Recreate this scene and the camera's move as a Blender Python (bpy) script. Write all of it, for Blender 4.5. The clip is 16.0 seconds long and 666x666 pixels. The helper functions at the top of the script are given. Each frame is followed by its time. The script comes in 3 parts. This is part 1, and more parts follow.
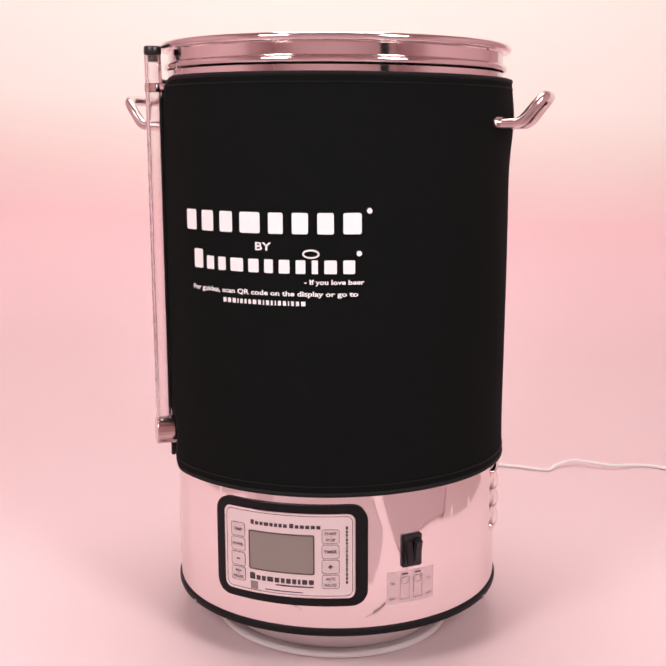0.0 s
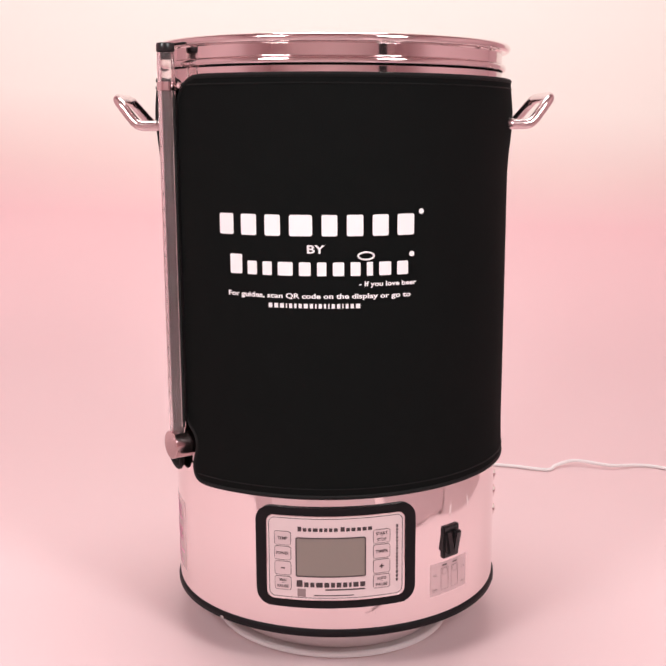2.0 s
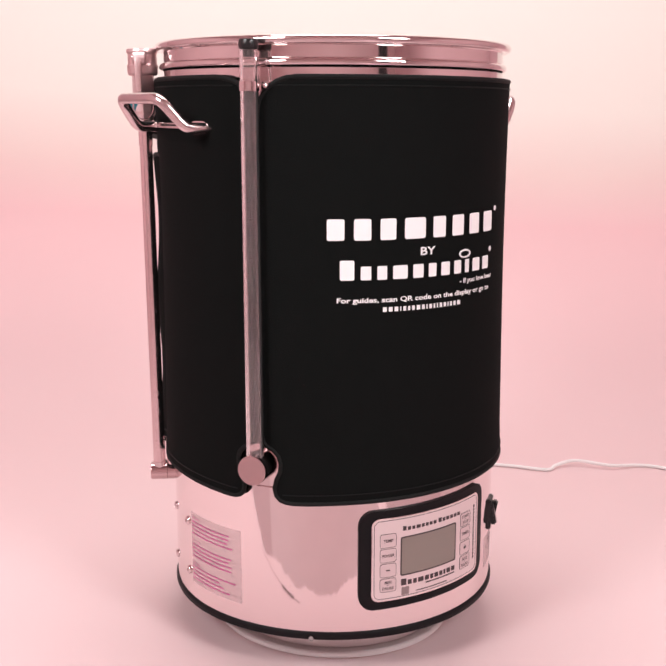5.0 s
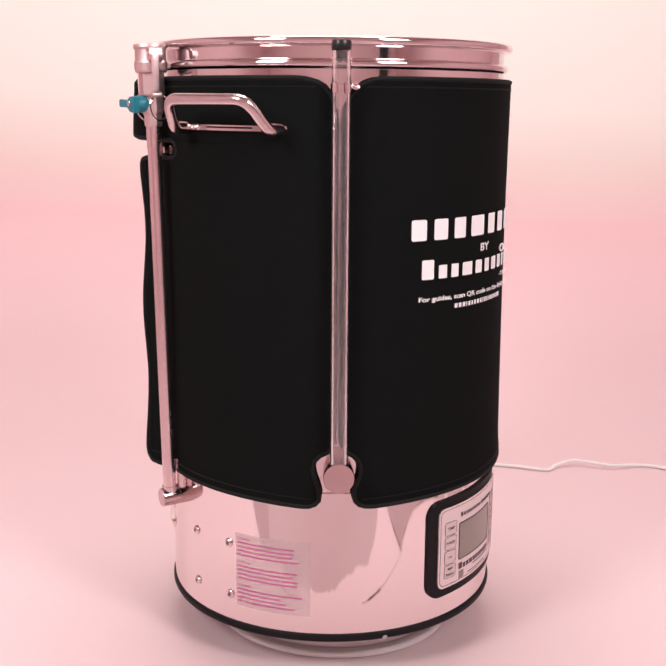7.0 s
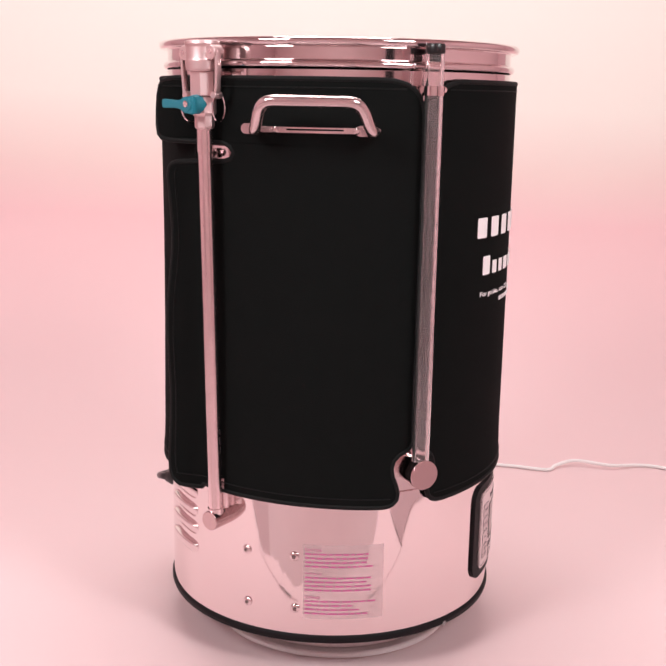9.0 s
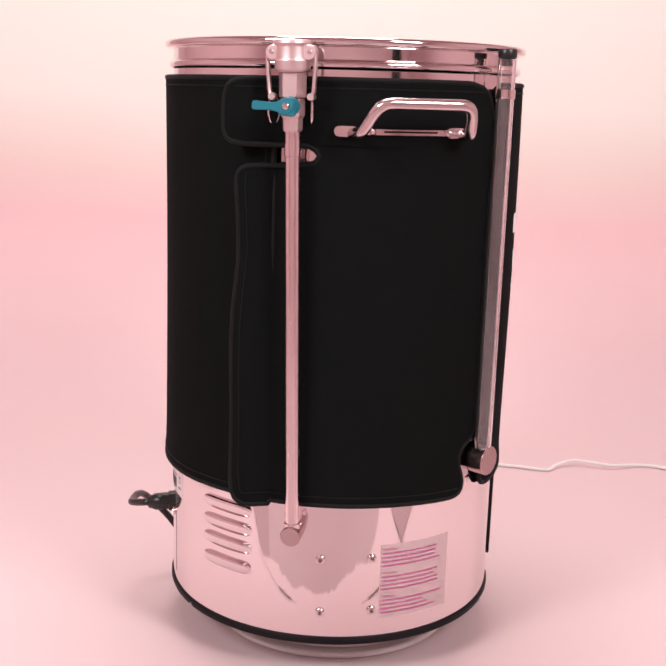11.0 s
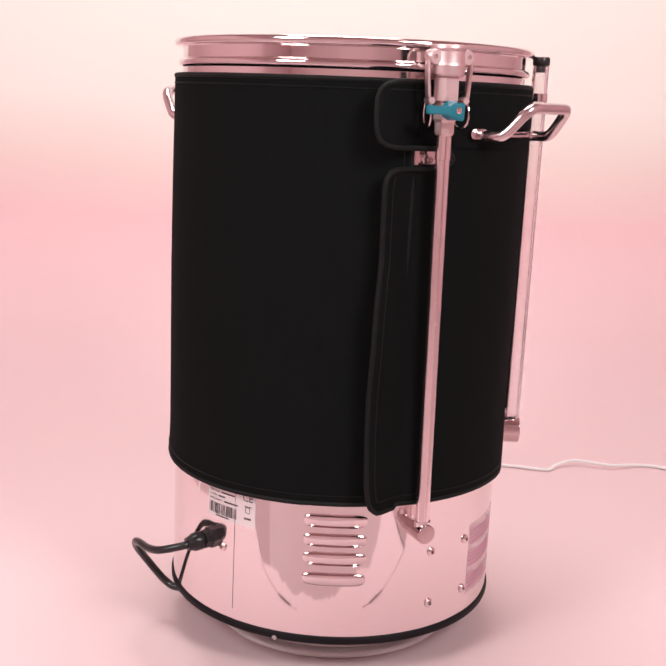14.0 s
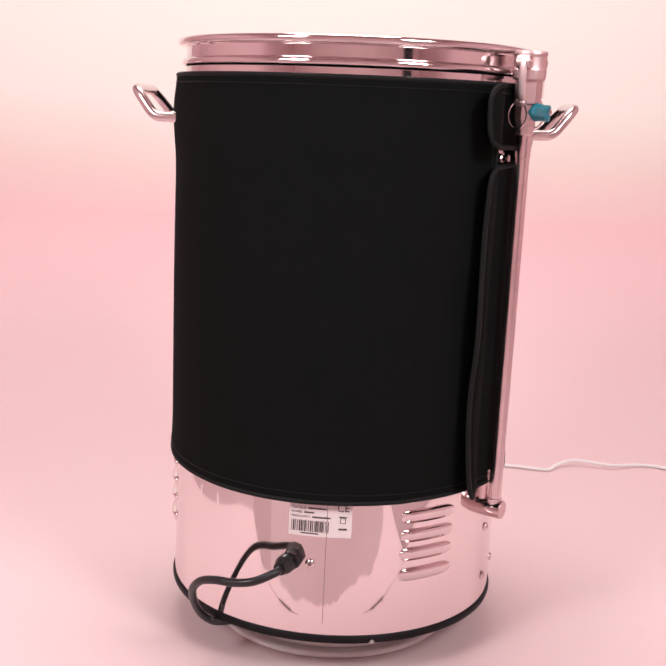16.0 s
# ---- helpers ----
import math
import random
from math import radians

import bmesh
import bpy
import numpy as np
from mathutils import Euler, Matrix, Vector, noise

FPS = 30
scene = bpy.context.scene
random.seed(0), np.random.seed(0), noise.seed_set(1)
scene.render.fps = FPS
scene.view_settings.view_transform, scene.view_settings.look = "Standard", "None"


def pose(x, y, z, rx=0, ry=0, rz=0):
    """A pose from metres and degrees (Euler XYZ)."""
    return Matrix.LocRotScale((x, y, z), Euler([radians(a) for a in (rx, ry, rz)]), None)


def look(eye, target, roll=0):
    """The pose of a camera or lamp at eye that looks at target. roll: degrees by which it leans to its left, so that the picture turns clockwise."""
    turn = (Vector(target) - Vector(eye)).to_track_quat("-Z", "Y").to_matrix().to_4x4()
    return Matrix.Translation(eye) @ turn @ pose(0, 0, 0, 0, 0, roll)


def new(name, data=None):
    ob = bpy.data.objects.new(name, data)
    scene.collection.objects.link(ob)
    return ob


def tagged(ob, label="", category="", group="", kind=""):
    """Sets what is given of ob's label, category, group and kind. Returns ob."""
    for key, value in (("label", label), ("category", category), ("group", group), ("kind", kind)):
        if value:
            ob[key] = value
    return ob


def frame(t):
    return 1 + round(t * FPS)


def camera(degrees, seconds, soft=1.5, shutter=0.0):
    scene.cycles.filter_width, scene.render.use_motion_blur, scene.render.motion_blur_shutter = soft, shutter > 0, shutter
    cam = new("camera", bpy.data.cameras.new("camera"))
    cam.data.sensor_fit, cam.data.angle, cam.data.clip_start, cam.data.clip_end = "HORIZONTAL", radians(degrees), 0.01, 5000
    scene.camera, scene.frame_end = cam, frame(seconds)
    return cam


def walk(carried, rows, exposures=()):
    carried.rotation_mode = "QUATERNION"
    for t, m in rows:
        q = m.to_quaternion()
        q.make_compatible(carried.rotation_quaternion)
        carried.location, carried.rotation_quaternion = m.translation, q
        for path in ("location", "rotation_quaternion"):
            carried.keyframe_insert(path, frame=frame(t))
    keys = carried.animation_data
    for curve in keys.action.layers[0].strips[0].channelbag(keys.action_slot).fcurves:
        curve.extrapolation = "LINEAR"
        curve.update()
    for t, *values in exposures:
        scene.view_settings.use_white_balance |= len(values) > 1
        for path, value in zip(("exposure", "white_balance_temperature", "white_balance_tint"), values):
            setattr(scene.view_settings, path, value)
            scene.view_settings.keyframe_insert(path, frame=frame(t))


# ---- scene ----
# camera on a tripod; the kettle turns before it
FLOOR_Z = 0.008
cam = camera(33.941, 16.0, soft=1.9)
eye = Vector((0, -1.2002, 0.5581))
cam_turn = Euler((radians(90), 0, 0)).to_matrix().to_4x4()
cam_pose = (Matrix.Translation(eye) @ Matrix.Rotation(0.0062, 4, "Z") @ Matrix.Rotation(-0.1932, 4, "X")
            @ Matrix.Rotation(-0.0259, 4, "Y") @ cam_turn)
walk(cam, [(0.0, cam_pose), (16.0, cam_pose)])
# seconds, turn in degrees, drift in metres, wobble in radians
SPIN = [(0, -0.15, 0.0005, -0.00064),
        (0.5, 5.52, 0.0004, -0.00043), (1, 10.25, 0.0004, -0.00006), (1.5, 12.84, 0.0001, -0.00036), (2, 16.25, 0.0005, 0.00049), (2.5, 21.82, 0.0005, 0.00065), (3, 27.28, 0.0004, 0.00112), (3.5, 33.51, -0.0004, 0.00010),
        (4, 39.01, 0.0002, 0.00159), (6.5, 69.15, -0.0005, 0.00070), (7, 75.42, -0.0005, 0.00005), (7.5, 81.48, -0.0001, -0.00011), (8, 87.32, 0.0002, 0.00012), (8.5, 93.30, -0.0000, 0.00089),
        (9, 99.26, -0.0000, 0.00082), (11.5, 130.21, 0.0001, 0.00056), (12, 136.55, -0.0001, 0.00108), (12.5, 142.87, -0.0004, 0.00099), (13, 148.96, -0.0002, -0.00010), (13.5, 155.10, -0.0002, -0.00081),
        (14, 161.10, -0.0000, -0.00119), (14.5, 166.77, 0.0007, -0.00214), (15, 173.41, 0.0008, -0.00353), (15.5, 182.29, 0.0008, -0.00640), (16, 191.83, 0.0004, -0.00786)]
LEAN = Matrix.Translation((0.0050, 0.0031, FLOOR_Z)) @ Matrix.Rotation(-0.0287, 4, "Y") @ Matrix.Rotation(-0.0129, 4, "X")

# ---- world and lamps: a closed photo studio with soft lamps ----
world = bpy.data.worlds.new("studio_air")
scene.world = world
world.use_nodes = True
world.node_tree.nodes["Background"].inputs[0].default_value = (0.9, 0.8, 0.78, 1)
world.node_tree.nodes["Background"].inputs[1].default_value = 0.3


LAMPS = []


def area_lamp(name, at, target, w, h, watts, colour=(1, 1, 1)):
    data = bpy.data.lights.new(name, "AREA")
    data.shape, data.size, data.size_y, data.energy, data.color = "RECTANGLE", w, h, watts, colour
    ob = new(name, data)
    ob.matrix_world = look(at, target)
    LAMPS.append((look(at, target), w, h))
    return tagged(ob, "white rectangular studio lamp out of view, switched on", "studio lamp")


area_lamp("softbox", (-1.04, -1.25, 1.36), (-0.15, 0.1, 0.15), 0.50, 0.55, 18.5)
area_lamp("softbox", (1.00, -1.32, 1.42), (0, 0.2, 0.2), 0.50, 0.55, 19)
# unseen overhead fill, added to light the backdrop and floor
area_lamp("ceiling_softbox", (-0.1, 0.2, 2.35), (-0.1, 0.45, 0), 1.05, 0.75, 28)


# ---- materials ----
def mat(name, colour, rough=0.5, metal=0.0, **more):
    m = bpy.data.materials.new(name)
    m.use_nodes = True
    b = m.node_tree.nodes["Principled BSDF"]
    b.inputs["Base Color"].default_value = (*colour, 1)
    b.inputs["Roughness"].default_value = rough
    b.inputs["Metallic"].default_value = metal
    for key, value in more.items():
        b.inputs[key.replace("_", " ")].default_value = value
    return m


def node(m, kind, **values):
    n = m.node_tree.nodes.new(kind)
    for key, value in values.items():
        n.inputs[key.replace("_", " ")].default_value = value
    return n


def grain(m, scale, low, high, bump=0.0, spread=0.0, dark=(0, 0, 0), stretch=(1, 1, 1), space="Object"):
    """Roughness from low to high by noise, a fine relief, and a slight change of colour."""
    t, b = m.node_tree, m.node_tree.nodes["Principled BSDF"]
    co = node(m, "ShaderNodeTexCoord")
    mp = node(m, "ShaderNodeMapping", Scale=stretch)
    t.links.new(co.outputs[space], mp.inputs["Vector"])
    n = node(m, "ShaderNodeTexNoise", Scale=scale, Detail=4.0)
    t.links.new(mp.outputs[0], n.inputs["Vector"])
    r = node(m, "ShaderNodeMapRange", To_Min=low, To_Max=high)
    t.links.new(n.outputs["Fac"], r.inputs["Value"])
    t.links.new(r.outputs[0], b.inputs["Roughness"])
    if bump:
        bp = node(m, "ShaderNodeBump", Strength=bump, Distance=0.001)
        t.links.new(n.outputs["Fac"], bp.inputs["Height"])
        t.links.new(bp.outputs[0], b.inputs["Normal"])
    if spread:
        big = node(m, "ShaderNodeTexNoise", Scale=scale * 0.06, Detail=3.0)
        t.links.new(mp.outputs[0], big.inputs["Vector"])
        mx = m.node_tree.nodes.new("ShaderNodeMix")
        mx.data_type = "RGBA"
        mx.inputs[6].default_value = b.inputs["Base Color"].default_value
        mx.inputs[7].default_value = (*dark, 1)
        mr = node(m, "ShaderNodeMapRange", From_Min=0.35, From_Max=0.75, To_Min=0.0, To_Max=spread)
        t.links.new(big.outputs["Fac"], mr.inputs["Value"])
        t.links.new(mr.outputs[0], mx.inputs[0])
        t.links.new(mx.outputs[2], b.inputs["Base Color"])
    return m


STEEL = grain(mat("polished_steel", (0.81, 0.715, 0.715), 0.06, 1.0), 60, 0.03, 0.09, 0.01)
ROLLED = grain(mat("rolled_steel", (0.78, 0.68, 0.68), 0.08, 1.0), 90, 0.05, 0.10, 0.01)
BRUSHED = grain(mat("brushed_steel", (0.86, 0.705, 0.71), 0.25, 1.0), 220, 0.16, 0.32, 0.05, stretch=(1, 1, 0.15))
KNOB = grain(mat("turned_steel", (0.60, 0.45, 0.45), 0.15, 1.0), 300, 0.09, 0.18, 0.02)
CAST = grain(mat("cast_steel", (0.74, 0.57, 0.57), 0.4, 1.0), 400, 0.38, 0.52, 0.02)
HANDLE = grain(mat("polished_tube_steel", (0.72, 0.61, 0.61), 0.2, 1.0), 120, 0.15, 0.25, 0.01)
NEOPRENE = grain(mat("black_neoprene", (0.0056, 0.0064, 0.0062), 0.85, 0.0, Specular_IOR_Level=0.06), 900, 0.8, 0.95, 0.25, 0.5, (0.0068, 0.0077, 0.0074))
PIPING = grain(mat("black_binding", (0.0068, 0.0076, 0.0074), 0.7, 0.0, Specular_IOR_Level=0.18), 1500, 0.55, 0.75, 0.3)
RUBBER = grain(mat("black_rubber", (0.009, 0.008, 0.009), 0.5, 0.0, Specular_IOR_Level=0.12), 500, 0.4, 0.6, 0.1)
PLASTIC = grain(mat("black_plastic", (0.010, 0.009, 0.010), 0.3), 300, 0.22, 0.4, 0.05)
BLUE = grain(mat("blue_plastic", (0.014, 0.20, 0.265), 0.35), 200, 0.28, 0.45, 0.05)
PRINT = mat("white_print", (0.93, 0.93, 0.93), 0.6)
INK = mat("dark_ink", (0.05, 0.035, 0.038), 0.5)
MAGENTA = mat("magenta_ink", (0.50, 0.095, 0.27), 0.5)
PLATE = grain(mat("silver_film", (0.74, 0.63, 0.63), 0.35, 0.25), 600, 0.3, 0.42, 0.02)
BUTTON = grain(mat("button_film", (0.66, 0.54, 0.545), 0.4, 0.2), 600, 0.34, 0.46, 0.02)
SCREEN = grain(mat("lcd_glass", (0.24, 0.205, 0.18), 0.2), 300, 0.14, 0.24, 0.0)
PAPER = grain(mat("white_label", (0.78, 0.70, 0.70), 0.45), 400, 0.4, 0.55, 0.02)
FILM = mat("clear_label_film", (0.68, 0.53, 0.54), 0.4, 0.0, Alpha=0.36)
DISC = grain(mat("white_turntable_plastic", (0.80, 0.77, 0.76), 0.4), 300, 0.32, 0.5, 0.03)
WHITE_CORD = grain(mat("white_cable_sheath", (0.82, 0.80, 0.79), 0.45), 400, 0.4, 0.55, 0.03)
TUBE = mat("clear_tube", (1.0, 0.96, 0.96), 0.03, 0.0, Transmission_Weight=0.97, IOR=1.45)


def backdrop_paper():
    """Seamless paper whose base colour runs from pink to cream with height."""
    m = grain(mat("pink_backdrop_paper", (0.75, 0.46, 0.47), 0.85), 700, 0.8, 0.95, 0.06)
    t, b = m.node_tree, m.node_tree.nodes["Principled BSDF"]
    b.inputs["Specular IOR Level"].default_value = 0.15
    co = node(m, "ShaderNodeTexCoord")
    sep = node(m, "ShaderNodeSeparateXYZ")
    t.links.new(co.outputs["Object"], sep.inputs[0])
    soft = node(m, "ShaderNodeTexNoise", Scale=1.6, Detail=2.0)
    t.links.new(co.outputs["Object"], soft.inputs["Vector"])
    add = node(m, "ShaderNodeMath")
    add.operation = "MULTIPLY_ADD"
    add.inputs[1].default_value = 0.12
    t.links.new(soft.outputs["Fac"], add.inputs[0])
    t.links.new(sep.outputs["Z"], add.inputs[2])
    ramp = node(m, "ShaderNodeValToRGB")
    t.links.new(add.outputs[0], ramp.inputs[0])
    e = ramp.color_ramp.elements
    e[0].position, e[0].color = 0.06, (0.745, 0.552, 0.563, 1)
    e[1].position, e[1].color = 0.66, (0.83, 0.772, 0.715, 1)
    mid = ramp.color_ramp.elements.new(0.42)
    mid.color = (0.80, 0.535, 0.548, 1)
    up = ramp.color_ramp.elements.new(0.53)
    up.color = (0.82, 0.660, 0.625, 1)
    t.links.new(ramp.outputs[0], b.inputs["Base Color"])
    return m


# dark joint colour, also drawn as shadow strokes and in bolt sockets
SEAM_SHADE = mat("seam_shadow_gap", (0.16, 0.11, 0.11), 0.6)
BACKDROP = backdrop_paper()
WALL = grain(mat("pink_wall_paint", (0.68, 0.455, 0.475), 0.8), 200, 0.7, 0.9, 0.1, 0.3, (0.70, 0.50, 0.51))
# paler than WALL, to brighten what the rim mirrors
BOUNCE_WALL = grain(mat("pale_pink_bounce_paint", (0.84, 0.64, 0.65), 0.8), 200, 0.7, 0.9, 0.1, 0.3, (0.80, 0.60, 0.61))
CEILING = grain(mat("rose_ceiling_paint", (0.62, 0.43, 0.44), 0.85), 200, 0.8, 0.9, 0.1, 0.3, (0.58, 0.39, 0.40))
TABLE = grain(mat("mauve_floor_paint", (0.50, 0.345, 0.352), 0.6), 120, 0.5, 0.7, 0.1, 0.4, (0.44, 0.295, 0.305))
# dark mauve for the strip of shade and the floor wedge
FLOOR_OVERLAY = grain(mat("dusky_mauve_overlay", (0.42, 0.275, 0.285), 0.8), 300, 0.7, 0.9, 0.05)
BLACK_CLOTH = grain(mat("black_cloth", (0.012, 0.011, 0.012), 0.9), 800, 0.85, 0.95, 0.2)


# ---- mesh helpers ----
def part(name, bm, material, parent=None, label="", sharp=38, even=False):
    bm.normal_update()
    for e in bm.edges:
        if len(e.link_faces) == 2:
            e.smooth = e.calc_face_angle(0) < radians(sharp)
    for f in bm.faces:
        f.smooth = True
    me = bpy.data.meshes.new(name)
    bm.to_mesh(me)
    bm.free()
    me.materials.append(material)
    ob = new(name, me)
    ob.parent = parent
    if even:
        w = ob.modifiers.new("even_normals", "WEIGHTED_NORMAL")
        w.keep_sharp, w.weight = True, 90
    if label:
        ob["label"] = label
    return ob


def at(r, phi, z):
    a = radians(phi)
    return Vector((r * math.sin(a), -r * math.cos(a), z))


def radial(phi, r, z):
    """Axes at the drum's side: x along it, y outwards, z up."""
    a = radians(phi)
    return Matrix(((math.cos(a), math.sin(a), 0, r * math.sin(a)), (math.sin(a), -math.cos(a), 0, -r * math.cos(a)),
                   (0, 0, 1, z), (0, 0, 0, 1)))


def lathe(profile, steps=96, m=None, closed=False):
    bm = bmesh.new()
    rings = []
    for k in range(steps):
        a = 2 * math.pi * k / steps
        rings.append([bm.verts.new((r * math.cos(a), r * math.sin(a), z)) for r, z in profile])
    n = len(profile)
    for k in range(steps):
        p, q = rings[k], rings[(k + 1) % steps]
        for i in range(n if closed else n - 1):
            j = (i + 1) % n
            bm.faces.new((p[i], q[i], q[j], p[j]))
    bmesh.ops.remove_doubles(bm, verts=bm.verts, dist=1e-6)
    bmesh.ops.recalc_face_normals(bm, faces=bm.faces)
    if m:
        bm.transform(m)
    return bm


def rod(profile, m, steps=24):
    return lathe([(1e-7, profile[0][1])] + profile + [(1e-7, profile[-1][1])], steps, m)


def smooth_path(points, per=8):
    pts = [Vector(p) for p in points]
    out = []
    for i in range(len(pts) - 1):
        p0, p1, p2, p3 = pts[max(i - 1, 0)], pts[i], pts[i + 1], pts[min(i + 2, len(pts) - 1)]
        for k in range(per):
            t = k / per
            out.append(0.5 * (2 * p1 + (p2 - p0) * t + (2 * p0 - 5 * p1 + 4 * p2 - p3) * t * t + (3 * p1 - p0 - 3 * p2 + p3) * t ** 3))
    return out + [pts[-1]]


def sweep(path, radius, sides=10, loop=False, bm=None, flat=1.0):
    bm = bm or bmesh.new()
    n = len(path)
    up, rings = None, []
    for i in range(n):
        d = (path[(i + 1) % n] - path[i - 1]) if loop else (path[min(i + 1, n - 1)] - path[max(i - 1, 0)])
        d.normalize()
        if up is None:
            up = d.orthogonal().normalized()
        up = (up - d * up.dot(d)).normalized()
        side = d.cross(up)
        rings.append([bm.verts.new(path[i] + radius * (math.cos(a) * up + flat * math.sin(a) * side))
                      for a in (2 * math.pi * k / sides for k in range(sides))])
    for i in range(n if loop else n - 1):
        p, q = rings[i], rings[(i + 1) % n]
        for k in range(sides):
            bm.faces.new((p[k], p[(k + 1) % sides], q[(k + 1) % sides], q[k]))
    if not loop:
        bm.faces.new(rings[0][::-1])
        bm.faces.new(rings[-1])
    bmesh.ops.recalc_face_normals(bm, faces=bm.faces)
    return bm


def box(sx, sy, sz, m, bevel=0.0):
    bm = bmesh.new()
    bmesh.ops.create_cube(bm, size=1, matrix=Matrix.Diagonal((sx, sy, sz, 1)))
    if bevel:
        bmesh.ops.bevel(bm, geom=list(bm.edges), offset=bevel, segments=2, affect="EDGES")
    bm.transform(m)
    return bm


def rounded(w, h, c, seg=6):
    pts = []
    for cx, cy, a0 in ((w / 2 - c, h / 2 - c, 0), (-w / 2 + c, h / 2 - c, 90), (-w / 2 + c, -h / 2 + c, 180), (w / 2 - c, -h / 2 + c, 270)):
        for k in range(seg + 1):
            a = radians(a0 + 90 * k / seg)
            pts.append((cx + c * math.cos(a), cy + c * math.sin(a)))
    return pts


def wrapped(bm, phi, z, r):
    """Bends a flat mesh (x along, y up, z proud) round the drum about the angle phi."""
    for v in bm.verts:
        x, y, h = v.co
        v.co = at(r + h, phi + math.degrees(x / r), z + y)
    bmesh.ops.recalc_face_normals(bm, faces=bm.faces)
    return bm


def slab(w, h, c, thick, cols=None):
    """A flat rounded plate cut into narrow columns, so that it bends."""
    bm = bmesh.new()
    cols = cols or max(2, int(w / 0.006))
    tops, bots = [], []
    xs = sorted({round(x, 6) for x, _ in rounded(w, h, c)} | {round(-w / 2 + w * k / cols, 6) for k in range(cols + 1)})

    def half(x):
        d = abs(x) - (w / 2 - c)
        return h / 2 if d <= 0 else h / 2 - c + math.sqrt(max(c * c - d * d, 0))
    rows = []
    for x in xs:
        y = max(half(x), 1e-5)
        rows.append([bm.verts.new((x, -y, 0)), bm.verts.new((x, -y, thick)), bm.verts.new((x, y, thick)), bm.verts.new((x, y, 0))])
    for a, b in zip(rows, rows[1:]):
        for k in range(3):
            bm.faces.new((a[k], b[k], b[k + 1], a[k + 1]))
    bm.faces.new(rows[0])
    bm.faces.new(rows[-1][::-1])
    return bm


def frame_band(w, h, c, band, thick):
    """A rounded rectangular ring."""
    bm = bmesh.new()
    o, i = rounded(w, h, c, 8), rounded(w - 2 * band, h - 2 * band, max(c - band, 0.0006), 8)

    def dense(pts):
        out = []
        for k, p in enumerate(pts):
            q = pts[(k + 1) % len(pts)]
            out.append(p)
            if math.dist(p, q) > 0.01:
                out += [(p[0] + (q[0] - p[0]) * j / 12, p[1] + (q[1] - p[1]) * j / 12) for j in range(1, 12)]
        return out
    o, i = dense(o), dense(i)
    n = min(len(o), len(i))
    rows = [[bm.verts.new((*o[k], 0)), bm.verts.new((*o[k], thick)), bm.verts.new((*i[k], thick)), bm.verts.new((*i[k], 0))] for k in range(n)]
    for k in range(n):
        a, b = rows[k], rows[(k + 1) % n]
        for j in range(3):
            bm.faces.new((a[j], b[j], b[j + 1], a[j + 1]))
    return bm


def letters(text, width, height, thick=0.0002, embolden=0.0):
    """A line of writing as a flat mesh, centred, scaled to its width and height."""
    cu = bpy.data.curves.new("writing", "FONT")
    cu.body, cu.resolution_u, cu.extrude, cu.offset = text, 3, 0.0, embolden
    ob = bpy.data.objects.new("writing", cu)
    scene.collection.objects.link(ob)
    bpy.context.view_layer.update()
    me = bpy.data.meshes.new_from_object(ob.evaluated_get(bpy.context.evaluated_depsgraph_get()))
    bm = bmesh.new()
    bm.from_mesh(me)
    bpy.data.objects.remove(ob)
    bpy.data.meshes.remove(me)
    bpy.data.curves.remove(cu)
    xs, ys = [v.co.x for v in bm.verts], [v.co.y for v in bm.verts]
    x0, x1, y0, y1 = min(xs), max(xs), min(ys), max(ys)
    for v in bm.verts:
        v.co = ((v.co.x - (x0 + x1) / 2) * width / (x1 - x0), (v.co.y - (y0 + y1) / 2) * height / (y1 - y0), thick)
    return bm


def joined(bms):
    out = bmesh.new()
    for b in bms:
        me = bpy.data.meshes.new("piece")
        b.to_mesh(me)
        b.free()
        out.from_mesh(me)
        bpy.data.meshes.remove(me)
    return out


def moved(bm, x, y):
    bmesh.ops.translate(bm, verts=bm.verts, vec=(x, y, 0))
    return bm


# ---- the studio ----
def interp(table, z):
    if z >= table[0][0]:
        return table[0][1]
    for (z0, a0), (z1, a1) in zip(table, table[1:]):
        if z0 >= z >= z1:
            t = (z0 - z) / (z0 - z1)
            return a0 + (a1 - a0) * t
    return table[-1][1]


# front edge of the paper: across, depth; torn in the middle, cut away beside the set
PAPER_FRONT = [(-1.7, -0.27), (-0.66, -0.27), (-0.64, -0.10), (-0.61, 0.15), (-0.57, 0.33), (-0.50, 0.41), (-0.47, 0.415), (-0.36, 0.378), (-0.27, 0.350), (-0.245, 0.362), (-0.17, 0.362), (-0.12, 0.354),
               (-0.02, 0.352), (0.02, 0.378), (0.09, 0.402), (0.16, 0.415), (0.21, 0.452), (0.25, 0.490), (0.28, 0.530), (0.30, 0.565), (0.31, 1.2), (0.56, 1.2), (0.57, 0.34), (0.61, 0.15), (0.64, -0.10), (0.66, -0.27), (1.7, -0.27)]
def room_box(name, x0, x1, y0, y1, z0, z1, material, label):
    ob = part(name, box(x1 - x0, y1 - y0, z1 - z0, Matrix.Translation(((x0 + x1) / 2, (y0 + y1) / 2, (z0 + z1) / 2))), material)
    return tagged(ob, label, "wall", kind="structure")


